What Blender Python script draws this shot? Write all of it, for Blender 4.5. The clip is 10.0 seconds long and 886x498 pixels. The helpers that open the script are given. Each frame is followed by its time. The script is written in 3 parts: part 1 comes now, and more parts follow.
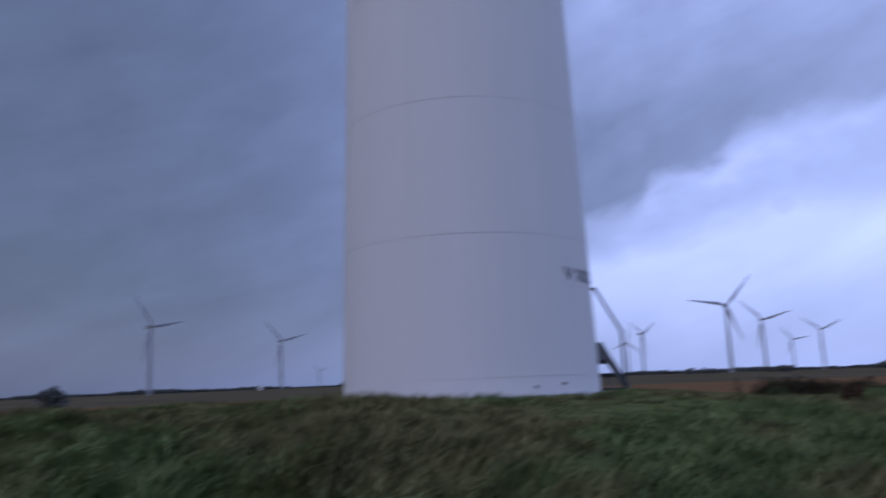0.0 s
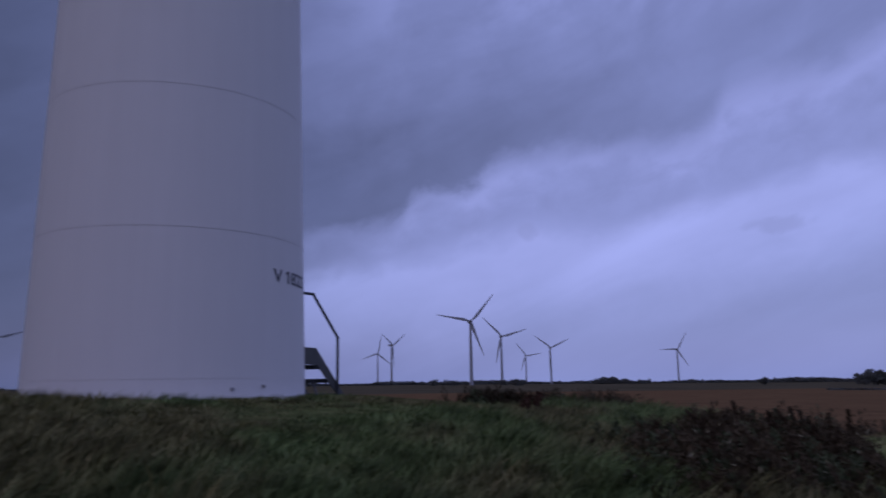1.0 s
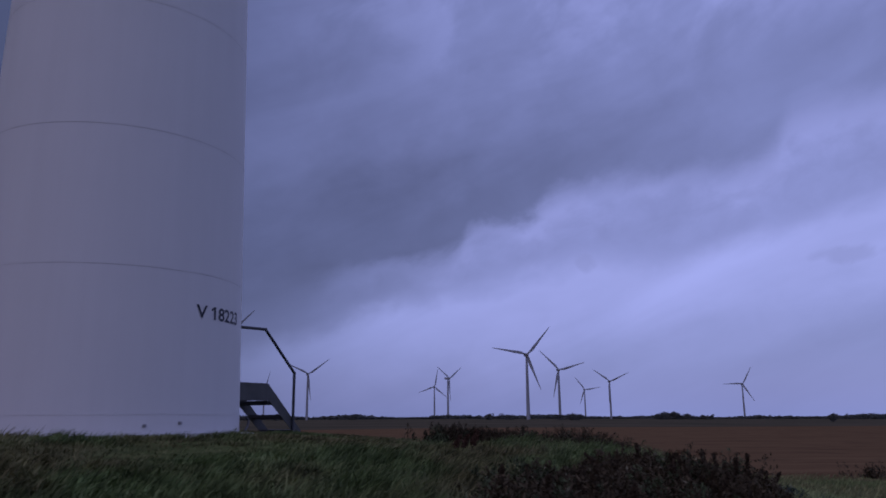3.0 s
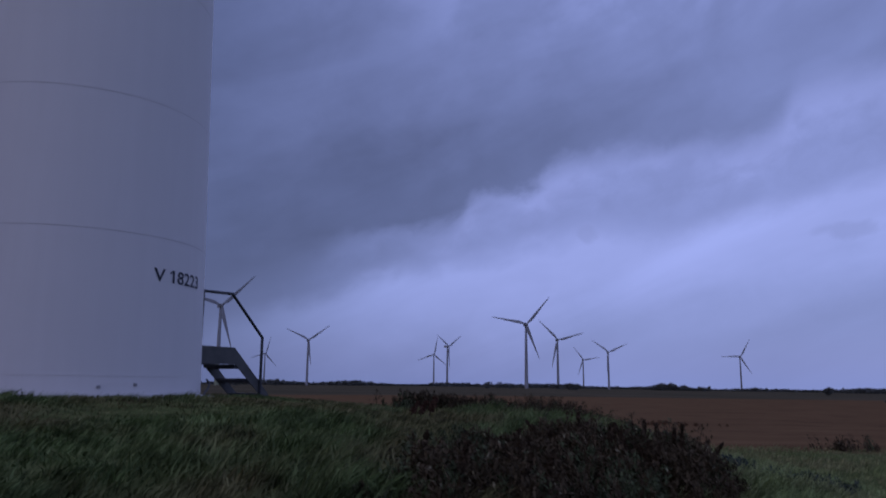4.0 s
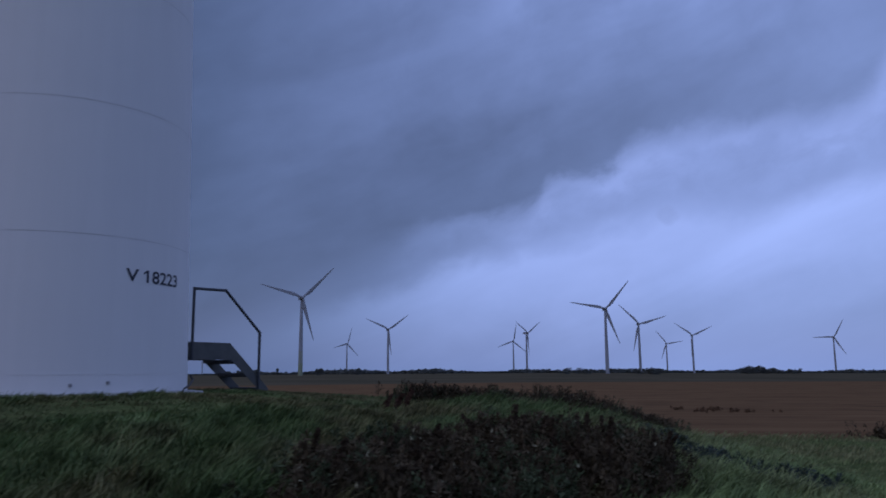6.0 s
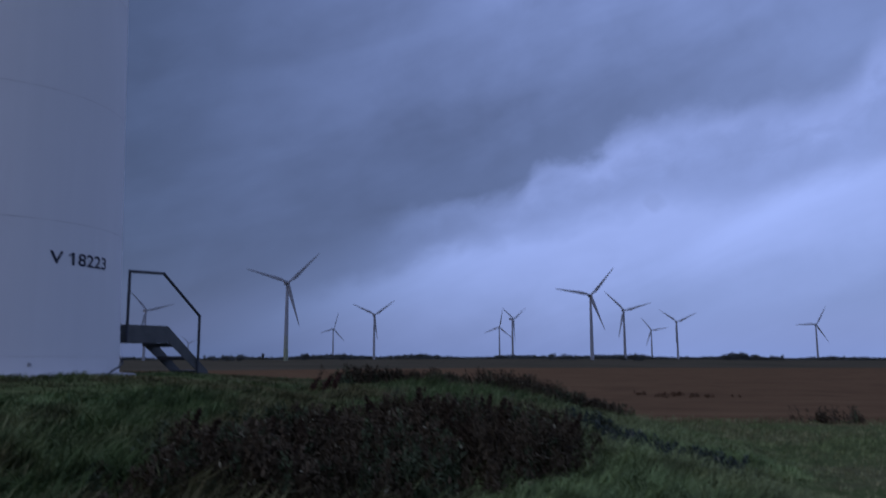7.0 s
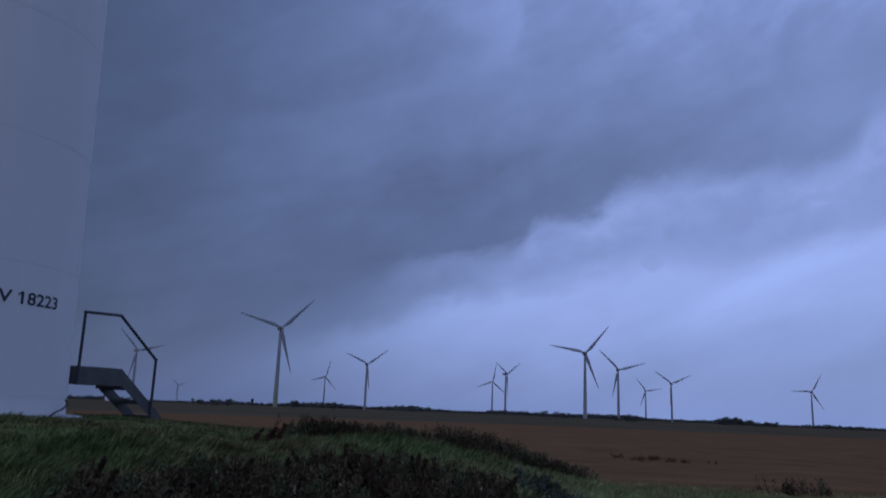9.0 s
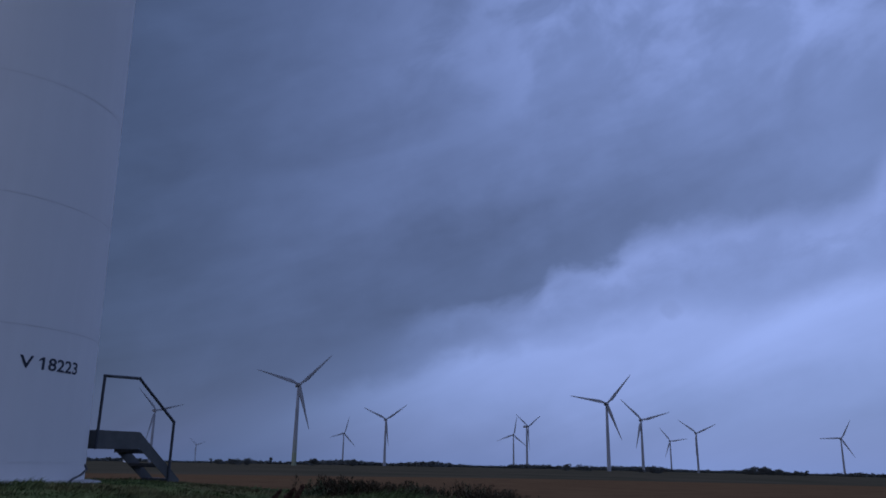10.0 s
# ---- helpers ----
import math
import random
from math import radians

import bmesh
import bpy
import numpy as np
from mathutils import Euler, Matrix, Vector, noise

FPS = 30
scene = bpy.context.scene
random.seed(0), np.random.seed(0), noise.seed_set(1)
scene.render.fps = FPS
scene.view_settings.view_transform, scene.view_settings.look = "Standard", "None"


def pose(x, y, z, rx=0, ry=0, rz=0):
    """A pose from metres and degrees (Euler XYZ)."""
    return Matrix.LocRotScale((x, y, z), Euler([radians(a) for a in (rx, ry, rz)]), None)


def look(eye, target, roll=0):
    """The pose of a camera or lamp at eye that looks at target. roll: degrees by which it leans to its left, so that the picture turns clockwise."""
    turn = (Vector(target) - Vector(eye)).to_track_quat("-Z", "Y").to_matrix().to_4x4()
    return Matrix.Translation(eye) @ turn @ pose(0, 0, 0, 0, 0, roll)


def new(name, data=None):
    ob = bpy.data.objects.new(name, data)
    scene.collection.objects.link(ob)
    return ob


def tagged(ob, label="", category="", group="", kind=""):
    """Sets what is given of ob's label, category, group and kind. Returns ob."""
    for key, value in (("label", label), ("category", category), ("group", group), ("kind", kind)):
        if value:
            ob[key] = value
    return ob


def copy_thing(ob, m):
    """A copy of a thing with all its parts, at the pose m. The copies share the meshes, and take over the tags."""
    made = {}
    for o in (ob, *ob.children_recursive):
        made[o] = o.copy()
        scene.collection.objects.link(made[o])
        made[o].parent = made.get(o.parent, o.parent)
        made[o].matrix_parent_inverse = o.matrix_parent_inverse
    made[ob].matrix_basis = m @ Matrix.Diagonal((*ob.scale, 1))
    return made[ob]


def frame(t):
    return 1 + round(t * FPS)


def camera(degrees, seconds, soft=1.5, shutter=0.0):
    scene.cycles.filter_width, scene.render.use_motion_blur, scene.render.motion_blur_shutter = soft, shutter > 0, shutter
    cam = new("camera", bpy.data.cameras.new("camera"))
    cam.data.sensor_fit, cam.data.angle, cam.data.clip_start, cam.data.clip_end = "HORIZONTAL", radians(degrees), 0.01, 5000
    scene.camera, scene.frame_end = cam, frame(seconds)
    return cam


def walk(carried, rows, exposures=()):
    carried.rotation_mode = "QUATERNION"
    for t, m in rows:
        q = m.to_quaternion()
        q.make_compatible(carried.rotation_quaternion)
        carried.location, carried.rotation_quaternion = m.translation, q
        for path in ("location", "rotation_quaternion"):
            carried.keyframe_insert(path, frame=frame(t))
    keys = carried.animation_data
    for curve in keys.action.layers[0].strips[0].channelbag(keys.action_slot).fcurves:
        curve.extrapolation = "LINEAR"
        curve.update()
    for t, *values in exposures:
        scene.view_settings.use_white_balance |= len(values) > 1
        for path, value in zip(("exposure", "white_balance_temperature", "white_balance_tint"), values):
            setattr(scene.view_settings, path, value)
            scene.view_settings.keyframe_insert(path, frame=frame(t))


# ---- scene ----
SOFT = 1.65
# seconds, stops, kelvin, tint
EXPOSURES = [
    (0.0, 0.94, 7250, 14), (0.5, 0.42, 6900, 19), (1.0, 0.10, 6950, 29), (2.7, 0.06, 7000, 31), (4.0, 0.08, 6800, 24),
    (4.5, 0.10, 6650, 15), (5.0, 0.19, 6550, 11), (5.4, 0.28, 6550, 11), (5.7, 0.28, 6550, 11), (7.0, 0.22, 6600, 12), (7.5, 0.28, 6600, 12),
    (8.5, 0.25, 6650, 11), (9.2, 0.12, 6560, 11), (10.0, 0.08, 6520, 10),
]
cam = camera(59.53, 10.0, soft=SOFT, shutter=0.5)
# seconds, x, y, z, yaw, pitch, roll
PATH = [
    (0.0, 0.000, 0.000, 1.617, 20.13, 9.72, 2.25),
    (0.5, 0.261, 0.124, 1.580, 8.00, 10.66, 2.76),
    (1.0, 0.664, 0.161, 1.531, 2.01, 9.84, 0.90),
    (1.5, 1.149, 0.221, 1.532, -1.02, 8.82, 1.86),
    (2.0, 1.618, 0.293, 1.541, 0.88, 10.30, 1.72),
    (2.5, 2.109, 0.358, 1.571, 6.31, 12.04, 0.33),
    (2.7, 2.300, 0.401, 1.574, 6.08, 12.33, 0.64),
    (3.8, 3.112, 0.537, 1.548, 6.53, 11.08, -0.35),
    (4.0, 3.196, 0.543, 1.557, 6.15, 9.98, -0.47),
    (4.5, 3.437, 0.607, 1.604, 6.44, 8.35, 1.36),
    (5.0, 3.765, 0.699, 1.643, 13.78, 9.51, 0.20),
    (5.5, 4.257, 0.833, 1.633, 15.35, 8.01, 0.31),
    (5.7, 4.480, 0.879, 1.640, 12.75, 8.70, 0.95),
    (6.8, 5.521, 1.080, 1.596, 11.47, 9.29, 0.14),
    (7.0, 5.699, 1.086, 1.595, 11.06, 8.01, 0.26),
    (7.5, 6.073, 1.059, 1.602, 9.80, 5.86, -0.28),
    (8.0, 6.235, 1.067, 1.618, 7.37, 5.98, -0.63),
    (8.5, 6.370, 1.194, 1.594, 9.81, 7.77, -1.74),
    (9.0, 6.369, 1.208, 1.654, 10.47, 11.82, -2.01),
    (9.5, 6.405, 1.153, 1.676, 11.44, 14.01, -1.13),
    (10.0, 6.448, 1.072, 1.694, 11.96, 15.64, -0.91),
]
walk(cam, [(t, pose(x, y, z, 90 + pitch, roll, yaw)) for t, x, y, z, yaw, pitch, roll in PATH], exposures=EXPOSURES)

# ---- world and light ----
world = bpy.data.worlds.new("storm_sky")
scene.world = world
world.use_nodes = True


class Nodes:
    """Short hand for node trees."""

    def __init__(self, tree):
        self.tree = tree
        tree.nodes.clear()

    def add(self, kind, **props):
        n = self.tree.nodes.new(kind)
        for k, v in props.items():
            setattr(n, k, v)
        return n

    def put(self, socket, value):
        if isinstance(value, bpy.types.NodeSocket):
            self.tree.links.new(value, socket)
        else:
            socket.default_value = value

    def math(self, op, a, b=0.0, c=0.0, clamp=False):
        n = self.add("ShaderNodeMath", operation=op, use_clamp=clamp)
        for s, v in zip(n.inputs, (a, b, c)):
            self.put(s, v)
        return n.outputs[0]

    def ramp(self, x, lo, hi, smooth=True):
        n = self.add("ShaderNodeMapRange", interpolation_type="SMOOTHSTEP" if smooth else "LINEAR")
        self.put(n.inputs["Value"], x)
        self.put(n.inputs["From Min"], lo)
        self.put(n.inputs["From Max"], hi)
        return n.outputs[0]

    def mix(self, f, a, b, blend="MIX"):
        n = self.add("ShaderNodeMix", data_type="RGBA", blend_type=blend)
        self.put(n.inputs[0], f)
        for s, v in ((n.inputs[6], a), (n.inputs[7], b)):
            self.put(s, (*v, 1.0) if isinstance(v, tuple) and len(v) == 3 else v)
        return n.outputs[2]

    def noise(self, vec, scale, detail=4.0, rough=0.55, distortion=0.0):
        n = self.add("ShaderNodeTexNoise")
        if vec is not None:
            self.put(n.inputs["Vector"], vec)
        for k, v in (("Scale", scale), ("Detail", detail), ("Roughness", rough), ("Distortion", distortion)):
            n.inputs[k].default_value = v
        return n.outputs["Fac"]

    def vec(self, x, y, z=0.0):
        n = self.add("ShaderNodeCombineXYZ")
        for s, v in zip(n.inputs, (x, y, z)):
            self.put(s, v)
        return n.outputs[0]


def build_sky():
    g = Nodes(world.node_tree)
    way = g.add("ShaderNodeTexCoord").outputs["Generated"]
    sep = g.add("ShaderNodeSeparateXYZ")
    g.put(sep.inputs[0], way)
    az = g.math("MULTIPLY", g.math("ARCTAN2", sep.outputs[0], sep.outputs[1]), 57.2958)
    el = g.math("MULTIPLY", g.math("ARCSINE", sep.outputs[2]), 57.2958)
    # cloud coordinates: along the bank and across it
    along = g.math("ADD", g.math("MULTIPLY", az, 0.94), g.math("MULTIPLY", el, 0.34))
    across = g.math("SUBTRACT", g.math("MULTIPLY", el, 0.94), g.math("MULTIPLY", az, 0.34))
    cv = g.vec(g.math("MULTIPLY", along, 0.075), g.math("MULTIPLY", across, 0.11), 3.7)
    big = g.noise(cv, 0.8, 2.0, 0.5, 0.2)
    mid = g.noise(cv, 2.0, 4.0, 0.55, 0.3)
    fine = g.noise(cv, 5.0, 4.0, 0.55, 0.3)
    sweep = g.noise(g.vec(g.math("MULTIPLY", along, 0.035), g.math("MULTIPLY", across, 0.16), 8.1), 1.5, 4.0, 0.5, 0.4)

    def edge(points):
        """Height of a cloud edge over the bearing."""
        n = g.add("ShaderNodeFloatCurve")
        c = n.mapping.curves[0]
        c.points[0].location, c.points[1].location = (0.0, 0.02), (1.0, 0.8)
        for a, e in points:
            c.points.new((a + 60) / 120, (e + 5) / 40)
        n.mapping.update()
        g.put(n.inputs["Value"], g.math("MULTIPLY_ADD", az, 1 / 120, 0.5, clamp=True))
        return g.math("MULTIPLY_ADD", n.outputs[0], 40.0, -5.0)

    wob = g.math("MULTIPLY_ADD", g.math("SUBTRACT", mid, 0.5), 2.6, g.math("MULTIPLY", g.math("SUBTRACT", fine, 0.5), 2.4))
    # lower edge of the dark bank, rising in lobes
    bank_edge = edge([(-45, -3), (-33, 0.8), (-27.5, 3.6), (-20.4, 7.2), (-15.4, 9.4), (-12.5, 11.0), (-6.3, 11.4), (-5.2, 12.0), (-3.6, 13.6), (0.3, 14.4), (2.8, 16.0), (8, 16.8), (16, 17.1), (18, 17.9), (19.9, 20.0), (25, 20.4), (28.5, 21.4), (33, 24.5)])
    over = g.math("ADD", g.math("SUBTRACT", el, bank_edge), wob)
    soft = g.math("ADD", g.math("MULTIPLY_ADD", g.ramp(az, -11.0, -22.0), 2.2, 0.95), g.math("MULTIPLY", g.ramp(az, 0.0, 9.0), 0.5))
    dark = g.ramp(over, g.math("MULTIPLY", soft, -1.0), soft)
    # paler cloud hangs below it, down to a second edge
    veil_edge = edge([(-45, -4), (-33, 0.0), (-24, 4.0), (-18.7, 5.6), (-14.6, 7.0), (-8.2, 8.8), (-2, 9.6), (1.8, 10.7), (5, 11.6), (10, 11.0), (14.2, 11.8), (19, 12.7), (24.5, 14.0), (32, 14.6)])
    under = g.math("ADD", g.math("SUBTRACT", el, veil_edge), g.math("MULTIPLY", wob, 0.8))
    veiled = g.math("MULTIPLY", g.ramp(under, -1.6, 1.0), 0.9)
    # the open strip: brightest under the second edge, duller to the horizon and to the dark side
    low = g.mix(g.ramp(az, -36.0, 2.0), (0.070, 0.112, 0.236), (0.172, 0.250, 0.525))
    glowing = g.math("MULTIPLY", g.ramp(under, -9.5, -1.0), g.ramp(az, -24.0, 3.0))
    low = g.mix(g.math("MULTIPLY", glowing, 0.85), low, (0.280, 0.382, 0.79))
    streak = g.math("MULTIPLY_ADD", g.math("SUBTRACT", sweep, 0.5), 0.36, 1.0)
    low = g.mix(1.0, low, g.vec(streak, streak, streak), "MULTIPLY")
    veil = g.mix(g.ramp(az, -20.0, 2.0), (0.092, 0.138, 0.295), (0.178, 0.25, 0.53))
    lit = g.math("MULTIPLY", g.math("MULTIPLY", g.ramp(over, -3.6, -0.8), g.ramp(az, -10.0, -2.0)), g.ramp(mid, 0.36, 0.62))
    veil = g.mix(g.math("MULTIPLY", lit, 0.55), veil, (0.245, 0.335, 0.70))
    b1 = g.math("MULTIPLY_ADD", g.math("SUBTRACT", fine, 0.5), 0.35, 1.0)
    veil = g.mix(1.0, veil, g.vec(b1, b1, b1), "MULTIPLY")
    col = g.mix(veiled, low, veil)
    # two torn wisps in front of the open strip
    for a0, e0, rx, ry in ((21.8, 10.4, 2.0, 0.55), (4.5, 11.0, 0.8, 0.6)):
        dx = g.math("POWER", g.math("ABSOLUTE", g.math("MULTIPLY", g.math("SUBTRACT", az, a0), 1 / rx)), 2.0)
        dy = g.math("POWER", g.math("ABSOLUTE", g.math("MULTIPLY", g.math("SUBTRACT", el, e0), 1 / ry)), 2.0)
        far = g.math("ADD", g.math("ADD", dx, dy), g.math("MULTIPLY", g.math("SUBTRACT", fine, 0.5), 5.0))
        col = g.mix(g.math("MULTIPLY", g.ramp(far, 1.6, 0.0), 0.5), col, (0.185, 0.255, 0.53))
    # the bank itself, deeper blue on the dark side, paler and streaked higher up
    bank = g.mix(g.ramp(az, -56.0, -12.0), (0.046, 0.072, 0.145), (0.076, 0.113, 0.242))
    bank = g.mix(g.ramp(az, -14.0, 20.0), bank, (0.138, 0.198, 0.420))
    rise = g.math("MULTIPLY", g.ramp(over, 1.5, 14.0), g.ramp(az, -34.0, 8.0))
    bank = g.mix(g.math("MULTIPLY", rise, 0.7), bank, (0.185, 0.262, 0.555))
    torn = g.math("MULTIPLY", g.math("MULTIPLY", g.ramp(el, 23.5, 31.0), g.ramp(az, -24.0, 8.0)), g.ramp(mid, 0.40, 0.62))
    bank = g.mix(g.math("MULTIPLY", torn, 0.55), bank, (0.24, 0.33, 0.69))
    b2 = g.math("ADD", g.math("MULTIPLY_ADD", g.math("SUBTRACT", sweep, 0.5), 0.48, 1.0), g.math("MULTIPLY", g.math("SUBTRACT", mid, 0.5), 0.36))
    bank = g.mix(1.0, bank, g.vec(b2, b2, b2), "MULTIPLY")
    col = g.mix(dark, col, bank)
    # thinner, lighter cloud overhead and on the other side of the sky
    over_head = g.ramp(el, 34.0, 62.0)
    back = g.ramp(sep.outputs[1], 0.15, -0.55)
    open_sky = g.math("MAXIMUM", over_head, back)
    b3 = g.math("MULTIPLY_ADD", g.math("SUBTRACT", big, 0.5), 0.5, 1.0)
    thin = g.mix(1.0, (0.186, 0.250, 0.49), g.vec(b3, b3, b3), "MULTIPLY")
    col = g.mix(open_sky, col, thin)
    # dusk sky under the clouds adds a little of its own colour
    sky = g.add("ShaderNodeTexSky", sky_type="NISHITA", sun_disc=False, sun_elevation=radians(4), sun_rotation=radians(235))
    glow = g.mix(1.0, sky.outputs[0], (0.008, 0.008, 0.008), "MULTIPLY")
    col = g.mix(1.0, col, glow, "ADD")
    bg = g.add("ShaderNodeBackground")
    g.put(bg.inputs[0], col)
    bg.inputs[1].default_value = 1.0
    out = g.add("ShaderNodeOutputWorld")
    g.put(out.inputs[0], bg.outputs[0])


build_sky()
sun = new("sun", bpy.data.lights.new("sun", "SUN"))
sun.data.energy, sun.data.angle, sun.data.color = 0.13, radians(40), (1.0, 0.93, 0.95)
sun.matrix_world = look((-14, -30, 17), (0, 0, 0))


# ---- materials ----
def material(name, colour, rough=0.7, metal=0.0, vary=0.15, scale=3.0, bump=0.0, bump_scale=40.0, tint=None, island=0.0, spec=0.4):
    m = bpy.data.materials.new(name)
    m.use_nodes = True
    g = Nodes(m.node_tree)
    p = g.add("ShaderNodeBsdfPrincipled")
    pos = g.add("ShaderNodeNewGeometry")
    big = g.noise(pos.outputs["Position"], scale, 5.0)
    small = g.noise(pos.outputs["Position"], scale * 9.0, 4.0)
    f = g.math("ADD", g.math("MULTIPLY", big, 0.65), g.math("MULTIPLY", small, 0.35))
    f = g.ramp(f, 0.3, 0.7)
    dark = tuple(c * (1 - vary) for c in colour)
    lite = tuple(min(1, c * (1 + vary)) for c in (tint or colour))
    col = g.mix(f, dark, lite)
    if island:
        k = g.math("MULTIPLY_ADD", pos.outputs["Random Per Island"], 2 * island, 1 - island)
        col = g.mix(1.0, col, g.vec(k, k, k), "MULTIPLY")
    g.put(p.inputs["Base Color"], col)
    g.put(p.inputs["Roughness"], g.math("MULTIPLY_ADD", small, 0.2, rough - 0.1))
    p.inputs["Metallic"].default_value = metal
    p.inputs["Specular IOR Level"].default_value = spec
    if bump:
        b = g.add("ShaderNodeBump")
        b.inputs["Strength"].default_value = bump
        b.inputs["Distance"].default_value = 0.02
        g.put(b.inputs["Height"], g.noise(pos.outputs["Position"], bump_scale, 5.0))
        g.put(p.inputs["Normal"], b.outputs[0])
    out = g.add("ShaderNodeOutputMaterial")
    g.put(out.inputs[0], p.outputs[0])
    return m


def grass_material(name, green, straw, dry):
    """Blades: green with drier patches, each blade a little different."""
    m = bpy.data.materials.new(name)
    m.use_nodes = True
    g = Nodes(m.node_tree)
    p = g.add("ShaderNodeBsdfPrincipled")
    pos = g.add("ShaderNodeNewGeometry")
    patch = g.ramp(g.noise(pos.outputs["Position"], 0.42, 3.0), 0.40, 0.58)
    tuft = g.noise(pos.outputs["Position"], 3.2, 2.0)
    rnd = pos.outputs["Random Per Island"]
    f = g.math("MULTIPLY", patch, dry)
    f = g.math("ADD", f, g.math("MULTIPLY", g.math("GREATER_THAN", rnd, 0.88), 0.22), clamp=True)
    col = g.mix(f, green, straw)
    k = g.math("MULTIPLY", g.math("MULTIPLY_ADD", rnd, 0.6, 0.7), g.math("MULTIPLY_ADD", g.ramp(tuft, 0.32, 0.68), 0.95, 0.5))
    col = g.mix(1.0, col, g.vec(k, k, k), "MULTIPLY")
    g.put(p.inputs["Base Color"], col)
    p.inputs["Roughness"].default_value = 0.7
    p.inputs["Specular IOR Level"].default_value = 0.06
    out = g.add("ShaderNodeOutputMaterial")
    g.put(out.inputs[0], p.outputs[0])
    return m


def tower_material():
    """Weathered white coat with faint vertical run-off streaks."""
    m = bpy.data.materials.new("tower_paint")
    m.use_nodes = True
    g = Nodes(m.node_tree)
    p = g.add("ShaderNodeBsdfPrincipled")
    tc = g.add("ShaderNodeTexCoord").outputs["Object"]
    mp = g.add("ShaderNodeMapping")
    g.put(mp.inputs[0], tc)
    mp.inputs["Scale"].default_value = (1.0, 1.0, 0.06)
    streak = g.noise(mp.outputs[0], 3.0, 5.0, 0.6)
    blot = g.noise(tc, 0.8, 4.0)
    f = g.ramp(g.math("ADD", g.math("MULTIPLY", streak, 0.6), g.math("MULTIPLY", blot, 0.4)), 0.35, 0.7)
    col = g.mix(f, (0.655, 0.65, 0.645), (0.69, 0.685, 0.68))
    g.put(p.inputs["Base Color"], col)
    g.put(p.inputs["Roughness"], g.math("MULTIPLY_ADD", blot, 0.2, 0.52))
    p.inputs["Specular IOR Level"].default_value = 0.25
    b = g.add("ShaderNodeBump")
    b.inputs["Strength"].default_value = 0.06
    b.inputs["Distance"].default_value = 0.02
    g.put(b.inputs["Height"], g.noise(tc, 2.5, 3.0))
    g.put(p.inputs["Normal"], b.outputs[0])
    out = g.add("ShaderNodeOutputMaterial")
    g.put(out.inputs[0], p.outputs[0])
    return m


def ground_material():
    """Rough grass near, a bare brown field past its edge, darker crops further off."""
    m = bpy.data.materials.new("ground_soil")
    m.use_nodes = True
    g = Nodes(m.node_tree)
    p = g.add("ShaderNodeBsdfPrincipled")
    pos = g.add("ShaderNodeNewGeometry").outputs["Position"]
    sep = g.add("ShaderNodeSeparateXYZ")
    g.put(sep.inputs[0], pos)
    x, y = sep.outputs[0], sep.outputs[1]
    n1 = g.noise(pos, 0.35, 5.0)
    n2 = g.noise(pos, 3.5, 6.0, 0.65)
    n3 = g.noise(pos, 0.03, 4.0)
    verge = g.mix(g.ramp(n2, 0.35, 0.7), (0.085, 0.105, 0.038), (0.15, 0.17, 0.065))
    verge = g.mix(g.math("MULTIPLY", g.ramp(n1, 0.5, 0.68), 0.6), verge, (0.16, 0.135, 0.07))
    # stubble rows run across the view
    mp = g.add("ShaderNodeMapping")
    g.put(mp.inputs[0], pos)
    mp.inputs["Rotation"].default_value = (0, 0, radians(-12))
    mp.inputs["Scale"].default_value = (0.10, 1.1, 1.0)
    rows = g.noise(mp.outputs[0], 1.0, 6.0, 0.6)
    soil = g.mix(g.ramp(rows, 0.3, 0.72), (0.150, 0.084, 0.042), (0.225, 0.130, 0.066))
    soil = g.mix(g.math("MULTIPLY", g.ramp(n1, 0.50, 0.66), 0.35), soil, (0.085, 0.050, 0.030))
    crop = g.mix(g.ramp(n3, 0.35, 0.65), (0.088, 0.076, 0.047), (0.130, 0.104, 0.066))
    edge = g.math("MULTIPLY_ADD", g.math("SUBTRACT", n1, 0.5), 4.0, y)
    f1 = g.ramp(g.math("MULTIPLY_ADD", g.math("SUBTRACT", n2, 0.5), 2.5, edge), 20.6, 22.6)
    far = g.math("SUBTRACT", y, g.math("MULTIPLY", x, 0.56))
    f2 = g.ramp(far, 126.0, 136.0)
    col = g.mix(f2, g.mix(f1, verge, soil), crop)
    g.put(p.inputs["Base Color"], col)
    p.inputs["Roughness"].default_value = 1.0
    p.inputs["Specular IOR Level"].default_value = 0.0
    b = g.add("ShaderNodeBump")
    b.inputs["Strength"].default_value = 0.6
    b.inputs["Distance"].default_value = 0.08
    g.put(b.inputs["Height"], g.math("ADD", g.math("MULTIPLY", n2, 0.6), rows))
    g.put(p.inputs["Normal"], b.outputs[0])
    out = g.add("ShaderNodeOutputMaterial")
    g.put(out.inputs[0], p.outputs[0])
    return m


M_TOWER = tower_material()
M_GROUND = ground_material()
M_GRASS = grass_material("long_grass", (0.108, 0.155, 0.056), (0.160, 0.132, 0.062), 0.75)
M_SLOPE = grass_material("slope_grass", (0.185, 0.245, 0.092), (0.26, 0.23, 0.11), 0.35)
M_SHORT = grass_material("verge_grass", (0.178, 0.212, 0.080), (0.26, 0.225, 0.11), 0.6)
M_WEED = material("dock_leaves", (0.066, 0.052, 0.030), 0.85, vary=0.35, scale=1.3, tint=(0.088, 0.064, 0.037), island=0.25, spec=0.04)
M_PALE = material("pale_leaf_spots", (0.24, 0.22, 0.14), 0.9, vary=0.3, island=0.5, spec=0.05)
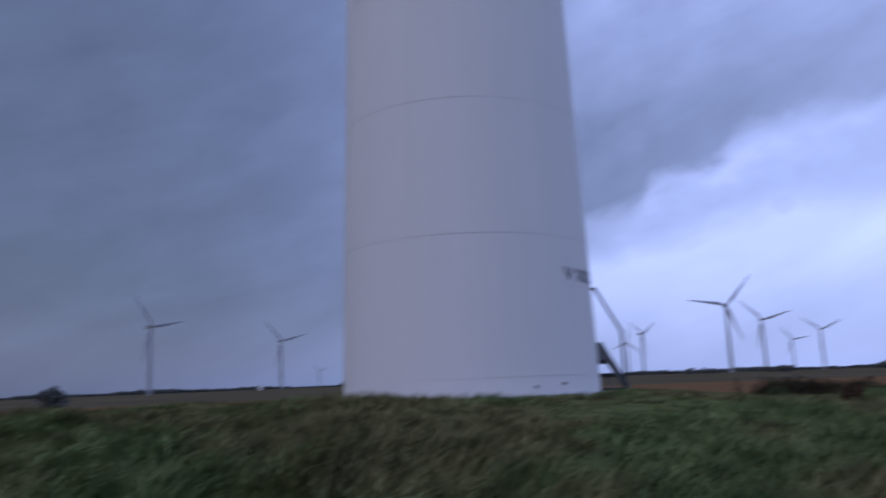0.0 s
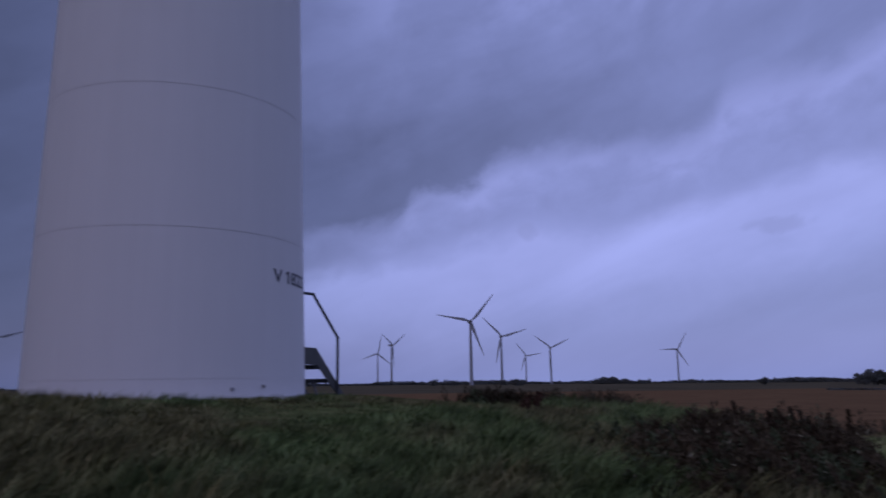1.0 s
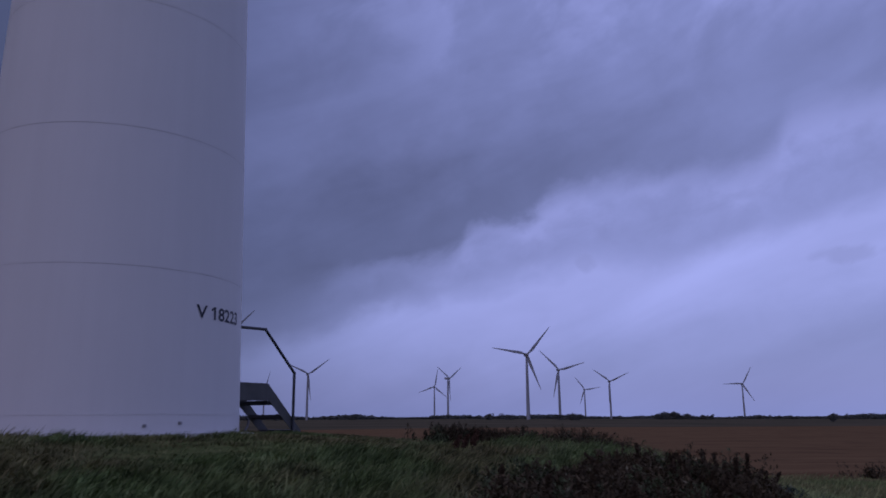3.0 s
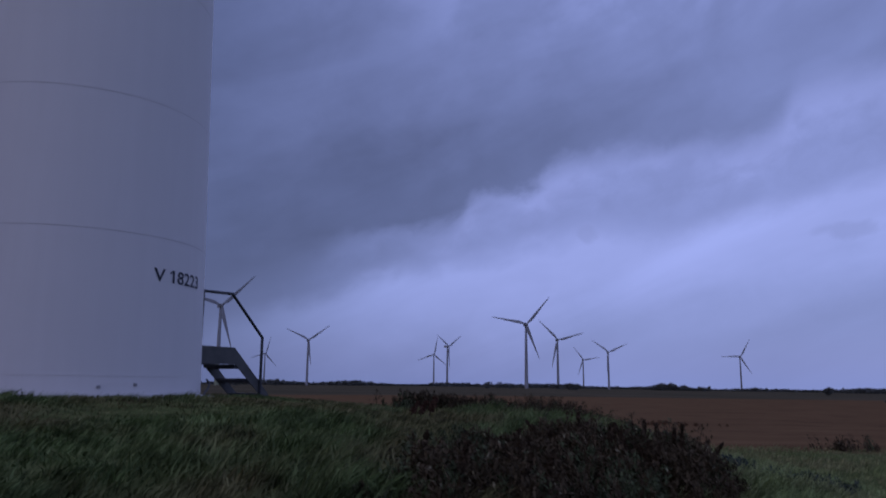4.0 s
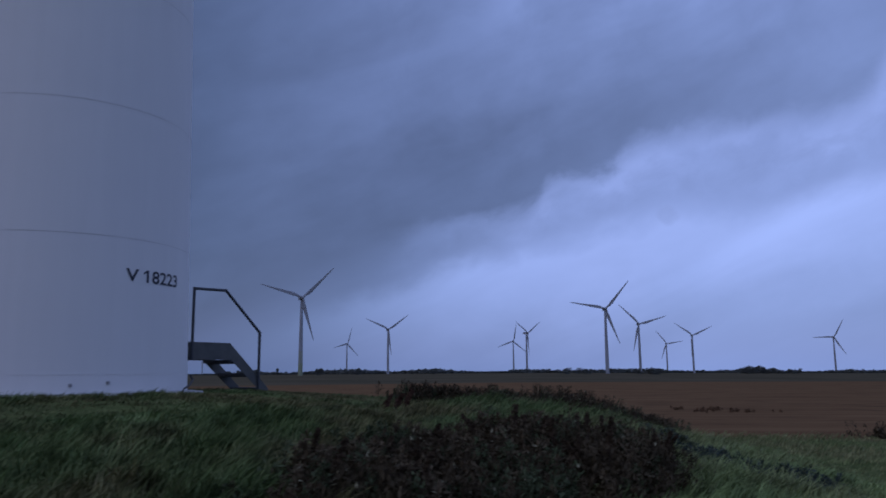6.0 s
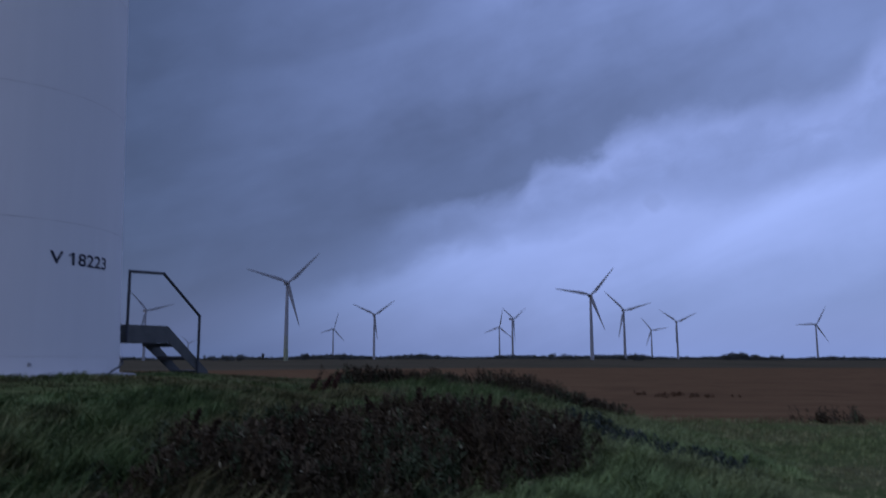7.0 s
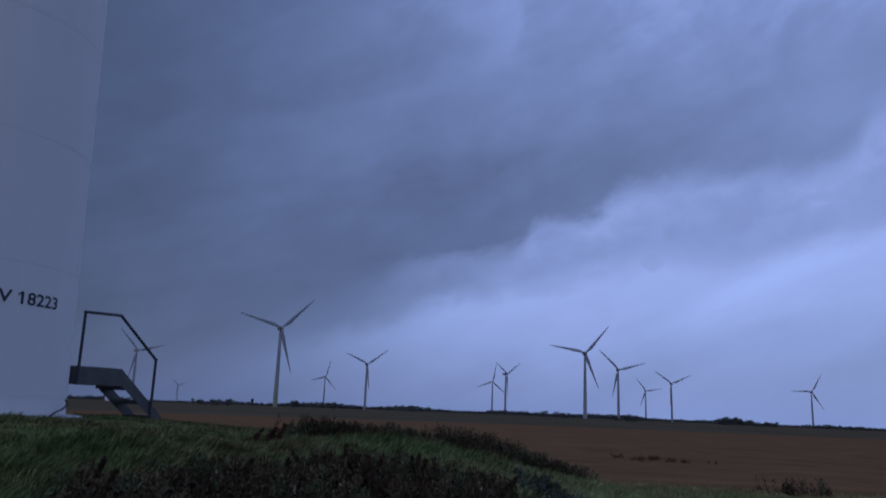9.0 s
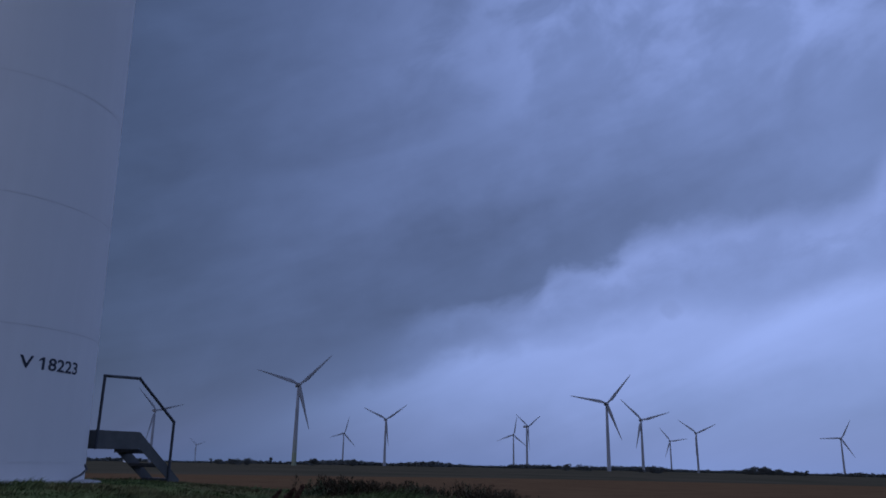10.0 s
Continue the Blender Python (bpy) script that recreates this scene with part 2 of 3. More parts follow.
M_GREENWEED = material("green_weed_leaves", (0.058, 0.072, 0.036), 0.85, vary=0.35, scale=1.3, tint=(0.078, 0.092, 0.046), island=0.3, spec=0.04)
M_THISTLE = material("blue_green_leaves", (0.060, 0.074, 0.060), 0.85, vary=0.3, scale=1.5, island=0.3, spec=0.05)
M_RUST = material("rusty_seed", (0.090, 0.050, 0.034), 0.95, vary=0.3, scale=20.0, island=0.4, spec=0.05)
M_FIELD = material("withered_weeds", (0.150, 0.088, 0.050), 0.95, vary=0.3, scale=3.0, island=0.3, spec=0.0)
M_SEED = material("dock_seed", (0.060, 0.042, 0.026), 0.95, vary=0.3, scale=20.0, island=0.4, spec=0.05)
M_STEEL = material("galvanised_steel", (0.09, 0.092, 0.088), 0.65, 0.1, 0.2, 4.0, 0.15, 60.0)
M_LUG = material("lug_steel", (0.30, 0.30, 0.31), 0.5, 0.2, 0.2, 6.0)
M_RAIL = material("rail_steel", (0.05, 0.053, 0.06), 0.5, 0.2, 0.2, 6.0)
M_CONCRETE = material("concrete", (0.42, 0.41, 0.39), 0.9, 0.0, 0.18, 2.0, 0.4, 30.0)
M_MARK = material("marking_paint", (0.018, 0.02, 0.035), 0.5, vary=0.2, scale=8.0)
M_SEAM = material("seam_sealant", (0.52, 0.51, 0.50), 0.7, vary=0.25, scale=2.0)
M_LEDGE = material("flange_paint", (0.68, 0.67, 0.66), 0.6, vary=0.1, scale=2.0)
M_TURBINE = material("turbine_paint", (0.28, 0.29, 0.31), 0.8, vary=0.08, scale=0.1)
M_GREEN = material("green_paint", (0.24, 0.265, 0.17), 0.6, vary=0.1, scale=0.2)
M_BAND = material("pale_green_paint", (0.265, 0.28, 0.235), 0.6, vary=0.1, scale=0.2)
M_CABLE = material("cable_rubber", (0.02, 0.02, 0.022), 0.6, vary=0.2)
M_HUT = material("hut_plaster", (0.75, 0.75, 0.73), 0.8, vary=0.1, scale=0.5)
M_BARK = material("bark", (0.06, 0.048, 0.036), 0.95, vary=0.3, scale=2.0)
# leaf colour lifted and greyed to imitate the haze of distance
M_HAZED_FOLIAGE = material("hazed_foliage", (0.122, 0.132, 0.120), 0.9, vary=0.3, scale=0.3, island=0.45, spec=0.1)


# ---- mesh helpers ----
def part(name, bm, mat, parent=None, label="", smooth=False):
    me = bpy.data.meshes.new(name)
    bm.normal_update()
    bm.to_mesh(me)
    bm.free()
    if smooth:
        me.shade_smooth()
    for x in mat if isinstance(mat, (list, tuple)) else [mat]:
        me.materials.append(x)
    ob = new(name, me)
    if parent is not None:
        ob.parent = parent
    return tagged(ob, label) if label else ob


def fast_mesh(name, co, corners, size, mats, slots=None):
    """A mesh from arrays: co (n, 3), corners (faces x size)."""
    me = bpy.data.meshes.new(name)
    faces = len(corners) // size
    me.vertices.add(len(co))
    me.vertices.foreach_set("co", np.ascontiguousarray(co, dtype=np.float32).ravel())
    me.loops.add(len(corners))
    me.loops.foreach_set("vertex_index", np.ascontiguousarray(corners, dtype=np.int32))
    me.polygons.add(faces)
    me.polygons.foreach_set("loop_start", np.arange(0, faces * size, size, dtype=np.int32))
    if slots is not None:
        me.polygons.foreach_set("material_index", np.ascontiguousarray(slots, dtype=np.int32))
    me.update(calc_edges=True)
    for x in mats:
        me.materials.append(x)
    return me


def box(bm, size, m, bevel=0.0):
    """A box of that size about the origin of m."""
    r = bmesh.ops.create_cube(bm, size=1.0, matrix=m @ Matrix.Diagonal((*size, 1)))
    if bevel:
        edges = list({e for v in r["verts"] for e in v.link_edges})
        bmesh.ops.bevel(bm, geom=edges, offset=bevel, segments=2, affect="EDGES", profile=0.6)


def tube(bm, a, b, r, n=12):
    """A rod from a to b."""
    a, b = Vector(a), Vector(b)
    d = b - a
    m = Matrix.Translation((a + b) / 2) @ d.to_track_quat("Z", "Y").to_matrix().to_4x4()
    bmesh.ops.create_cone(bm, cap_ends=True, segments=n, radius1=r, radius2=r, depth=d.length, matrix=m)


def lathe(bm, rings, n=48, cap=True):
    """A body of revolution about z from (radius, z) rings."""
    loops = []
    for r, z in rings:
        loops.append([bm.verts.new((r * math.cos(2 * math.pi * i / n), r * math.sin(2 * math.pi * i / n), z)) for i in range(n)])
    for lo, hi in zip(loops, loops[1:]):
        for i in range(n):
            bm.faces.new((lo[i], lo[(i + 1) % n], hi[(i + 1) % n], hi[i]))
    if cap:
        bm.faces.new(loops[0][::-1])
        bm.faces.new(loops[-1])


# ---- ground ----
TX, TY = -3.892, 11.916
MOUND, FLAT, FOOT = 1.34, 2.8, 12.4


def fall(x, y):
    """The plain falls away gently to one side, far off."""
    x, y = np.asarray(x, float), np.asarray(y, float)
    return -0.009 * np.clip(x + 0.12 * y - 4.0, 0, 800) * np.clip((np.hypot(x, y) - 40) / 110, 0, 1)


def height(x, y):
    """Height of the ground: a low round mound on a flat field."""
    x, y = np.asarray(x, float), np.asarray(y, float)
    r = np.hypot(x - TX, np.where(y > TY, 0.75, 1.0) * (y - TY))
    wide = np.clip(((TX - x) * 0.80 + (TY - y) * 0.60) / np.maximum(r, 0.1), 0, 1) ** 0.8
    flat, foot = FLAT + 2.6 * wide, FOOT + 3.0 * wide
    t = np.clip((foot - r) / (foot - flat), 0, 1)
    z = MOUND * (0.5 * t + 0.5 * t * t * (3 - 2 * t))
    # a shoulder that runs back along one side
    q = np.clip(1 - np.hypot((x - 4.0) / 3.3, (y - 15.0) / 7.0), 0, 1)
    z = z + 0.30 * q * q * (3 - 2 * q)
    lump = 0.05 * np.sin(x * 1.7 + 0.6 * y) * np.sin(y * 1.3 - 0.4 * x) + 0.03 * np.sin(x * 3.1 + 1.0) * np.sin(y * 3.7)
    return z + fall(x, y) + lump * np.clip((r - 3.2) / 2, 0, 1) * np.clip((20 - y) / 8, 0.2, 1) * np.clip((60 - r) / 30, 0, 1)


def build_ground():
    fine = np.arange(-28, 30.01, 0.5)
    far = np.array([32, 36, 42, 50, 62, 80, 110, 150, 210, 300, 450, 700, 1100, 1800, 3000, 4600.0])
    line = np.concatenate([-far[::-1], fine, far])
    gx, gy = np.meshgrid(line, line)
    n = len(line)
    co = np.stack([gx.ravel(), gy.ravel(), height(gx, gy).ravel()], 1)
    i = (np.arange(n - 1)[:, None] * n + np.arange(n - 1)[None, :]).ravel()
    corners = np.stack([i, i + 1, i + n + 1, i + n], 1).ravel()
    me = fast_mesh("ground", co, corners, 4, [M_GROUND])
    me.shade_smooth()
    return tagged(new("ground", me), "grassy mound and verge beside a bare brown field", "ground", kind="structure")


build_ground()

# ---- tower of the near turbine ----
SEAMS = (1.64, 3.64, 5.65, 7.66, 10.4, 13.2)
BASE_Z = 1.38


def tower_radius(z):
    if z < 12:
        return 2.058 - 0.0264 * z
    return 1.741 - (z - 12) * 0.0105


def build_tower():
    top = tagged(new("wind_turbine_tower"), "tall white tapered steel turbine tower on a grassy mound", "turbine tower")
    top.location = (TX, TY, 0)
    zs = (BASE_Z, *SEAMS, 26.0, 44.0, 66.0)
    for lo, hi in zip(zs, zs[1:]):
        bm = bmesh.new()
        g = 0.004
        lathe(bm, [(tower_radius(lo), lo + g), (tower_radius(hi), hi - g)], 128, cap=False)
        part("tower_section", bm, M_TOWER, top, smooth=True)
    for z in SEAMS:
        bm = bmesh.new()
        r = tower_radius(z)
        lathe(bm, [(r - 0.004, z - 0.03), (r - 0.004, z + 0.03)], 128, cap=False)
        part("seam", bm, M_SEAM if z > 2 else M_LEDGE, top, "thin grey weld seam round the tower")
    bm = bmesh.new()
    lathe(bm, [(2.30, 1.10), (2.30, 1.33), (2.27, 1.36), (2.0, BASE_Z + 0.003)], 96)
    part("foundation_ring", bm, M_CONCRETE, top, "weathered concrete foundation ring")
    # dark lugs just above the base
    for deg, z in ((-46.0, 1.50), (-32.0, 1.53)):
        bm = bmesh.new()
        r = tower_radius(z)
        c = Matrix.Rotation(radians(deg), 4, "Z") @ Matrix.Translation((r + 0.015, 0, z))
        box(bm, (0.03, 0.045, 0.045), c, 0.008)
        tube(bm, c @ Vector((0, 0, 0)), c @ Vector((0.03, 0, 0)), 0.012, 10)
        part("earthing_lug", bm, M_LUG, top, "small grey earthing lug")
    # marking, wrapped round the shell
    cu = bpy.data.curves.new("marking", "FONT")
    cu.body = "V 18223"
    cu.size = 1.0
    cu.resolution_u = 4
    cu.offset = 0.018
    tmp = new("marking_source", cu)
    dg = bpy.context.evaluated_depsgraph_get()
    me = bpy.data.meshes.new_from_object(tmp.evaluated_get(dg))
    bpy.data.objects.remove(tmp)
    bm = bmesh.new()
    bm.from_mesh(me)
    bpy.data.meshes.remove(me)
    bmesh.ops.triangulate(bm, faces=bm.faces[:])
    # the built-in figure one has no flag: add it
    x0, x1 = min(v.co.x for v in bm.verts), max(v.co.x for v in bm.verts)
    top_y = max(v.co.y for v in bm.verts)
    one = [v.co.x for v in bm.verts if x0 + 0.20 * (x1 - x0) < v.co.x < x0 + 0.385 * (x1 - x0)]
    flag = min(one)
    bm.faces.new([bm.verts.new((flag + q, top_y - w, 0)) for q, w in ((0.02, 0.0), (-0.17, 0.17), (-0.17, 0.27), (0.02, 0.15))])
    y0, y1 = min(v.co.y for v in bm.verts), max(v.co.y for v in bm.verts)
    for v in bm.verts:
        a = radians(-26.4 + (v.co.x - x0) / (x1 - x0) * 31.4)
        z = 3.0 + (v.co.y - y0) / (y1 - y0) * 0.195
        r = tower_radius(z) + 0.006
        v.co = (r * math.cos(a), r * math.sin(a), z)
    letter = bm.copy()
    for b, keep_low in ((letter, True), (bm, False)):
        drop = [v for v in b.verts if (math.degrees(math.atan2(v.co.y, v.co.x)) < -19.4) != keep_low]
        bmesh.ops.delete(b, geom=drop, context="VERTS")
    part("letter", letter, M_MARK, top, "dark painted letter V")
    part("number", bm, M_MARK, top, "dark painted number 18223")
    return top


build_tower()

# ---- entrance stairs ----
AL = Vector((0.375, 0.927, 0)).normalized()
RT = Vector((AL.y, -AL.x, 0))
ST0 = Vector((TX, TY, 0))
SX, SO, WIDE = 2.065, 0.665, 0.80


def sp(along, off, z):
    """A point of the stairs: metres along from the platform's start, across from the near side, and height."""
    return ST0 + AL * (SX + along) + RT * (SO - off) + Vector((0, 0, z))


def frame_at(along, off, z):
    m = Matrix((RT, AL, (0, 0, 1))).transposed().to_4x4()
    m.translation = sp(along, off, z)
    return m


def build_stairs():
    top = tagged(new("access_stairs"), "dark galvanised steel stairs with platform and single handrail", "stairs")
    # platform: deck, side skirts and end plates
    bm = bmesh.new()
    box(bm, (WIDE - 0.03, 0.86, 0.035), frame_at(0.43, WIDE / 2, 2.175), 0.004)
    for i in range(14):
        box(bm, (WIDE - 0.05, 0.006, 0.03), frame_at(0.05 + i * 0.06, WIDE / 2, 2.2))
    part("platform", bm, M_STEEL, top, "steel grating platform")
    for off, name in ((0.0, "skirt"), (WIDE, "skirt")):
        bm = bmesh.new()
        box(bm, (0.012, 0.90, 0.31), frame_at(0.45, off, 2.055), 0.003)
        s = 1 if off else -1
        for z in (1.91, 2.2):
            box(bm, (0.05, 0.90, 0.012), frame_at(0.45, off + s * -0.025, z), 0.003)
        part(name, bm, M_STEEL, top)
    for along in (0.006, 0.885):
        bm = bmesh.new()
        box(bm, (WIDE - 0.02, 0.012, 0.27), frame_at(along, WIDE / 2, 2.045), 0.003)
        part("end_plate", bm, M_STEEL, top)
    # stringers: sloping channels down to the ground
    for off in (0.0, WIDE):
        bm = bmesh.new()
        out = [(0.82, 2.21), (0.90, 2.21), (1.88, 1.36), (1.86, 1.25), (1.76, 1.25), (0.94, 1.90), (0.82, 1.96)]
        a = [bm.verts.new(sp(x, off - 0.007, z)) for x, z in out]
        b = [bm.verts.new(sp(x, off + 0.007, z)) for x, z in out]
        bm.faces.new(a)
        bm.faces.new(b[::-1])
        for i in range(len(a)):
            j = (i + 1) % len(a)
            bm.faces.new((a[i], b[i], b[j], a[j]))
        bmesh.ops.recalc_face_normals(bm, faces=bm.faces[:])
        part("stringer", bm, M_STEEL, top)
    for along, z in ((1.07, 1.885), (1.43, 1.635), (1.75, 1.36)):
        bm = bmesh.new()
        box(bm, (WIDE - 0.02, 0.25, 0.035), frame_at(along, WIDE / 2, z), 0.004)
        box(bm, (WIDE - 0.02, 0.02, 0.075), frame_at(along + 0.125, WIDE / 2, z - 0.02), 0.004)
        box(bm, (WIDE - 0.02, 0.02, 0.06), frame_at(along - 0.125, WIDE / 2, z - 0.012), 0.004)
        part("tread", bm, M_RAIL, top, "dark steel grating tread")
    # handrail of square tube
    rail = [(0.02, 1.90), (0.02, 3.165), (0.74, 3.185), (1.605, 2.43), (1.605, 1.33)]
    for i, (p, q) in enumerate(zip(rail, rail[1:])):
        bm = bmesh.new()
        a, b = sp(p[0], -0.03, p[1]), sp(q[0], -0.03, q[1])
        d = (b - a).normalized()
        tube(bm, a - d * 0.018, b + d * 0.018, 0.027, 10)
        part("post" if i in (0, 3) else "handrail", bm, M_RAIL, top, smooth=False)
    return top


build_stairs()


def build_cable():
    bm = bmesh.new()
    pts = [(2.02, 0.62, 1.62), (2.08, 0.60, 1.55), (2.14, 0.40, 1.47), (2.2, 0.15, 1.42), (2.3, -0.1, 1.36), (2.5, -0.3, 1.30)]
    for a, b in zip(pts, pts[1:]):
        tube(bm, (TX + a[0], TY + a[1], a[2]), (TX + b[0], TY + b[1], b[2]), 0.016, 8)
    tagged(part("cable", bm, M_CABLE), "black cable lying against the tower base", "cable")


build_cable()

# ---- far turbines ----
HUB, BLADE = 70.6, 41.0


def blade_mesh():
    """A blade along +z from the hub, wide near the root and slender at the tip."""
    bm = bmesh.new()
    sec = [(0.0, 1.9, 1.9, 0), (0.05, 1.9, 1.8, 0), (0.13, 3.0, 1.1, 14), (0.22, 3.5, 0.8, 11), (0.4, 2.7, 0.5, 6), (0.6, 1.9, 0.35, 3), (0.8, 1.3, 0.22, 1), (0.94, 0.8, 0.14, 0), (1.0, 0.25, 0.06, 0)]
    n, loops = 12, []
    for t, chord, thick, twist in sec:
        tw = radians(twist)
        ring = []
        for i in range(n):
            a = 2 * math.pi * i / n
            x = chord * (0.5 * math.cos(a) + (0.2 if t > 0.06 else 0.0))
            y = thick * 0.5 * math.sin(a) * (0.75 + 0.25 * math.cos(a))
            ring.append(bm.verts.new((x * math.cos(tw) - y * math.sin(tw), x * math.sin(tw) + y * math.cos(tw) - 1.5 * t * t, 1.0 + t * (BLADE - 1.0))))
        loops.append(ring)
    for lo, hi in zip(loops, loops[1:]):
        for i in range(n):
            bm.faces.new((lo[i], lo[(i + 1) % n], hi[(i + 1) % n], hi[i]))
    bm.faces.new(loops[0][::-1])
    bm.faces.new(loops[-1])
    return bm


def build_turbine():
    """One far turbine, its rotor facing -y."""
    top = tagged(new("wind_turbine"), "pale grey three-bladed wind turbine on the far plain", "wind turbine", "turbines of the wind farm")
    bm = bmesh.new()
    lathe(bm, [(2.15, -0.5), (2.15, 0.0), (2.1, 0.3), (1.85, 22), (1.55, 46), (1.2, HUB - 1.6)], 24)
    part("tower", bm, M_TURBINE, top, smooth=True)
    bm = bmesh.new()
    box(bm, (3.2, 9.0, 3.4), Matrix.Translation((0, 2.2, HUB)), 0.6)
    box(bm, (2.2, 1.6, 0.5), Matrix.Translation((0, 5.2, HUB + 1.9)), 0.15)
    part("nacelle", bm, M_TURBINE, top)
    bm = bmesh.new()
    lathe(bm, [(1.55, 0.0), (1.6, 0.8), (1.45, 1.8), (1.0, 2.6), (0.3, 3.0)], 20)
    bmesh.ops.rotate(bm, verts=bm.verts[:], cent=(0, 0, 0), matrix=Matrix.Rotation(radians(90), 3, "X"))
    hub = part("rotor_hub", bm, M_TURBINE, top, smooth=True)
    hub.location = (0, -2.3, HUB)
    first = None
    for i in range(3):
        if first is None:
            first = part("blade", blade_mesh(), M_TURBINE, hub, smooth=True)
            b = first
        else:
            b = new("blade", first.data)
            b.parent = hub
        b.location = (0, -1.3, 0)
        b.rotation_euler = (0, radians(120 * i), 0)
    return top


# distance, bearing, rotor angle, yaw of the nacelle off the line of sight, label
FARM = [
    (876, 0.12, 40, 14, ""), (1165, 2.34, 314, 14, ""), (1990, 4.08, 321, 14, ""), (1550, 5.88, 305, 14, ""), (1730, 14.73, 29, 20, ""),
    (1785, -6.73, 10, 12, ""), (1405, -5.72, 58, 52, ""), (1250, -15.84, 54, 14, ""),
    (722, -21.98, 285, 16, "pale grey wind turbine with a greenish tower foot"), (1860, -18.90, 15, 30, ""), (1180, -31.75, 75, 24, ""),
    (870, -40.6, 80, 40, ""), (3500, -29.04, 70, 20, ""),
]


def build_farm():
    first = build_turbine()
    for i, (d, az, turn, yaw, label) in enumerate(FARM):
        a = radians(az)
        at = (d * math.sin(a), d * math.cos(a))
        m = pose(*at, float(fall(*at)), 0, 0, -az + yaw)
        if i:
            ob = copy_thing(first, m)
        else:
            ob = first
            ob.matrix_basis = m
        for c in ob.children:
            if c.name.startswith("rotor_hub"):
                c.rotation_euler = (0, radians(turn), 0)
        if label:
            tagged(ob, label)
            bm = bmesh.new()
            lathe(bm, [(2.17, 0.0), (2.13, 0.3), (2.0, 11.0)], 24, cap=False)
            part("painted_foot", bm, M_GREEN, ob, "dull green painted tower foot", smooth=True)
            bm = bmesh.new()
            lathe(bm, [(2.0, 11.0), (1.88, 22.0)], 24, cap=False)
            part("painted_band", bm, M_BAND, ob, "paler green painted tower band", smooth=True)


build_farm()


# ---- trees and hedges on the plain ----
def leaf_cloud(rng, centres, radii, count, size, squash=0.8):
    """Small leaf faces scattered through lumpy balls: corners of quads."""
    k = rng.integers(0, len(centres), count)
    d = rng.normal(size=(count, 3))
    d /= np.linalg.norm(d, axis=1)[:, None]
    r = radii[k] * rng.uniform(0.55, 1.05, count)
    c = centres[k] + d * r[:, None] * np.array([1, 1, squash])
    u = rng.normal(size=(count, 3))
    u /= np.linalg.norm(u, axis=1)[:, None]
    v = np.cross(u, rng.normal(size=(count, 3)))
    v /= np.linalg.norm(v, axis=1)[:, None]
    s = size * rng.uniform(0.6, 1.5, count)[:, None]
    co = np.stack([c - u * s - v * s * 0.5, c + u * s - v * s * 0.5, c + u * s * 0.7 + v * s * 0.6, c - u * s * 0.7 + v * s * 0.6], 1)
    return co.reshape(-1, 3)


def build_tree(seed, tall, wide, at, label="dark rounded tree on the far field edge", group="trees on the plain"):
    rng = np.random.default_rng(seed)
    top = tagged(new("tree"), label, "tree", group)
    top.location = (*at, float(fall(*at)))
    tall *= 1.2
    bm = bmesh.new()
    lathe(bm, [(0.05 * tall, -0.1), (0.035 * tall, 0.25 * tall), (0.018 * tall, 0.6 * tall)], 8)
    for i in range(5):
        a = i * 1.3 + seed
        tube(bm, (0, 0, (0.2 + 0.07 * i) * tall), (math.cos(a) * wide * 0.3, math.sin(a) * wide * 0.3, (0.45 + 0.08 * i) * tall), 0.012 * tall, 6)
    part("trunk", bm, M_BARK, top)
    n = 16
    cen = np.stack([rng.normal(0, 0.2 * wide, n), rng.normal(0, 0.2 * wide, n), rng.uniform(0.18, 0.80, n) * tall], 1)
    rad = rng.uniform(0.16, 0.28, n) * min(wide, tall * 1.3)
    co = leaf_cloud(rng, cen, rad, 1800, 0.045 * tall)
    me = fast_mesh("crown", co, np.arange(len(co)), 4, [M_HAZED_FOLIAGE])
    crown = new("crown", me)
    crown.parent = top
    return top


def ray_at(az, d):
    return (d * math.sin(radians(az)), d * math.cos(radians(az)))


def build_trees():
    s = 10
    # bearing, distance, height, width
    rows = [(-2.7, 600, 4.2, 11), (-1.35, 610, 4.0, 13), (-2.0, 640, 2.8, 9), (2.4, 560, 3.4, 6), (3.3, 540, 4.0, 8), (3.75, 545, 3.4, 6),
            (-26.9, 560, 3.8, 9), (-26.0, 565, 4.0, 9), (-25.0, 560, 4.2, 7), (-23.65, 900, 8.5, 3.2), (20.3, 420, 3.6, 4.5), (-20.6, 700, 5.5, 7), (-17.9, 760, 5.5, 9),
            (-12.4, 900, 6, 14), (-46.5, 120, 2.6, 3.5)]
    for az, d, h, w in rows:
        s += 1
        build_tree(s, h, w, ray_at(az, d))
    for i in range(9):
        s += 1
        build_tree(s, 4.6 + 0.6 * math.sin(i * 2.1), 6.0, ray_at(26.3 + i * 0.72, 330 + 6 * math.sin(i)), "dark tree in a dense field copse", "trees of the copse")
    for i in range(12):
        s += 1
        build_tree(s, 5.4 + 1.6 * math.sin(i * 0.5 + 0.4) + 0.4 * math.sin(i * 2.3), 11.0, ray_at(9.2 + i * 0.31, 900 + 8 * math.sin(i * 1.7)), "dark tree in a far spinney", "trees of the spinney")


build_trees()


def build_hut():
    """A small white transformer hut far out on the plain."""
    top = tagged(new("transformer_hut"), "small white transformer hut far out on the plain", "hut")
    top.location = (*ray_at(-33.2, 950), 0)
    bm = bmesh.new()
    box(bm, (3.0, 3.0, 5.0), Matrix.Translation((0, 0, 2.5)), 0.05)
    part("wall", bm, M_HUT, top)
    bm = bmesh.new()
    box(bm, (3.5, 3.5, 0.3), Matrix.Translation((0, 0, 5.15)), 0.05)
    part("roof", bm, M_BARK, top, "dark flat roof")


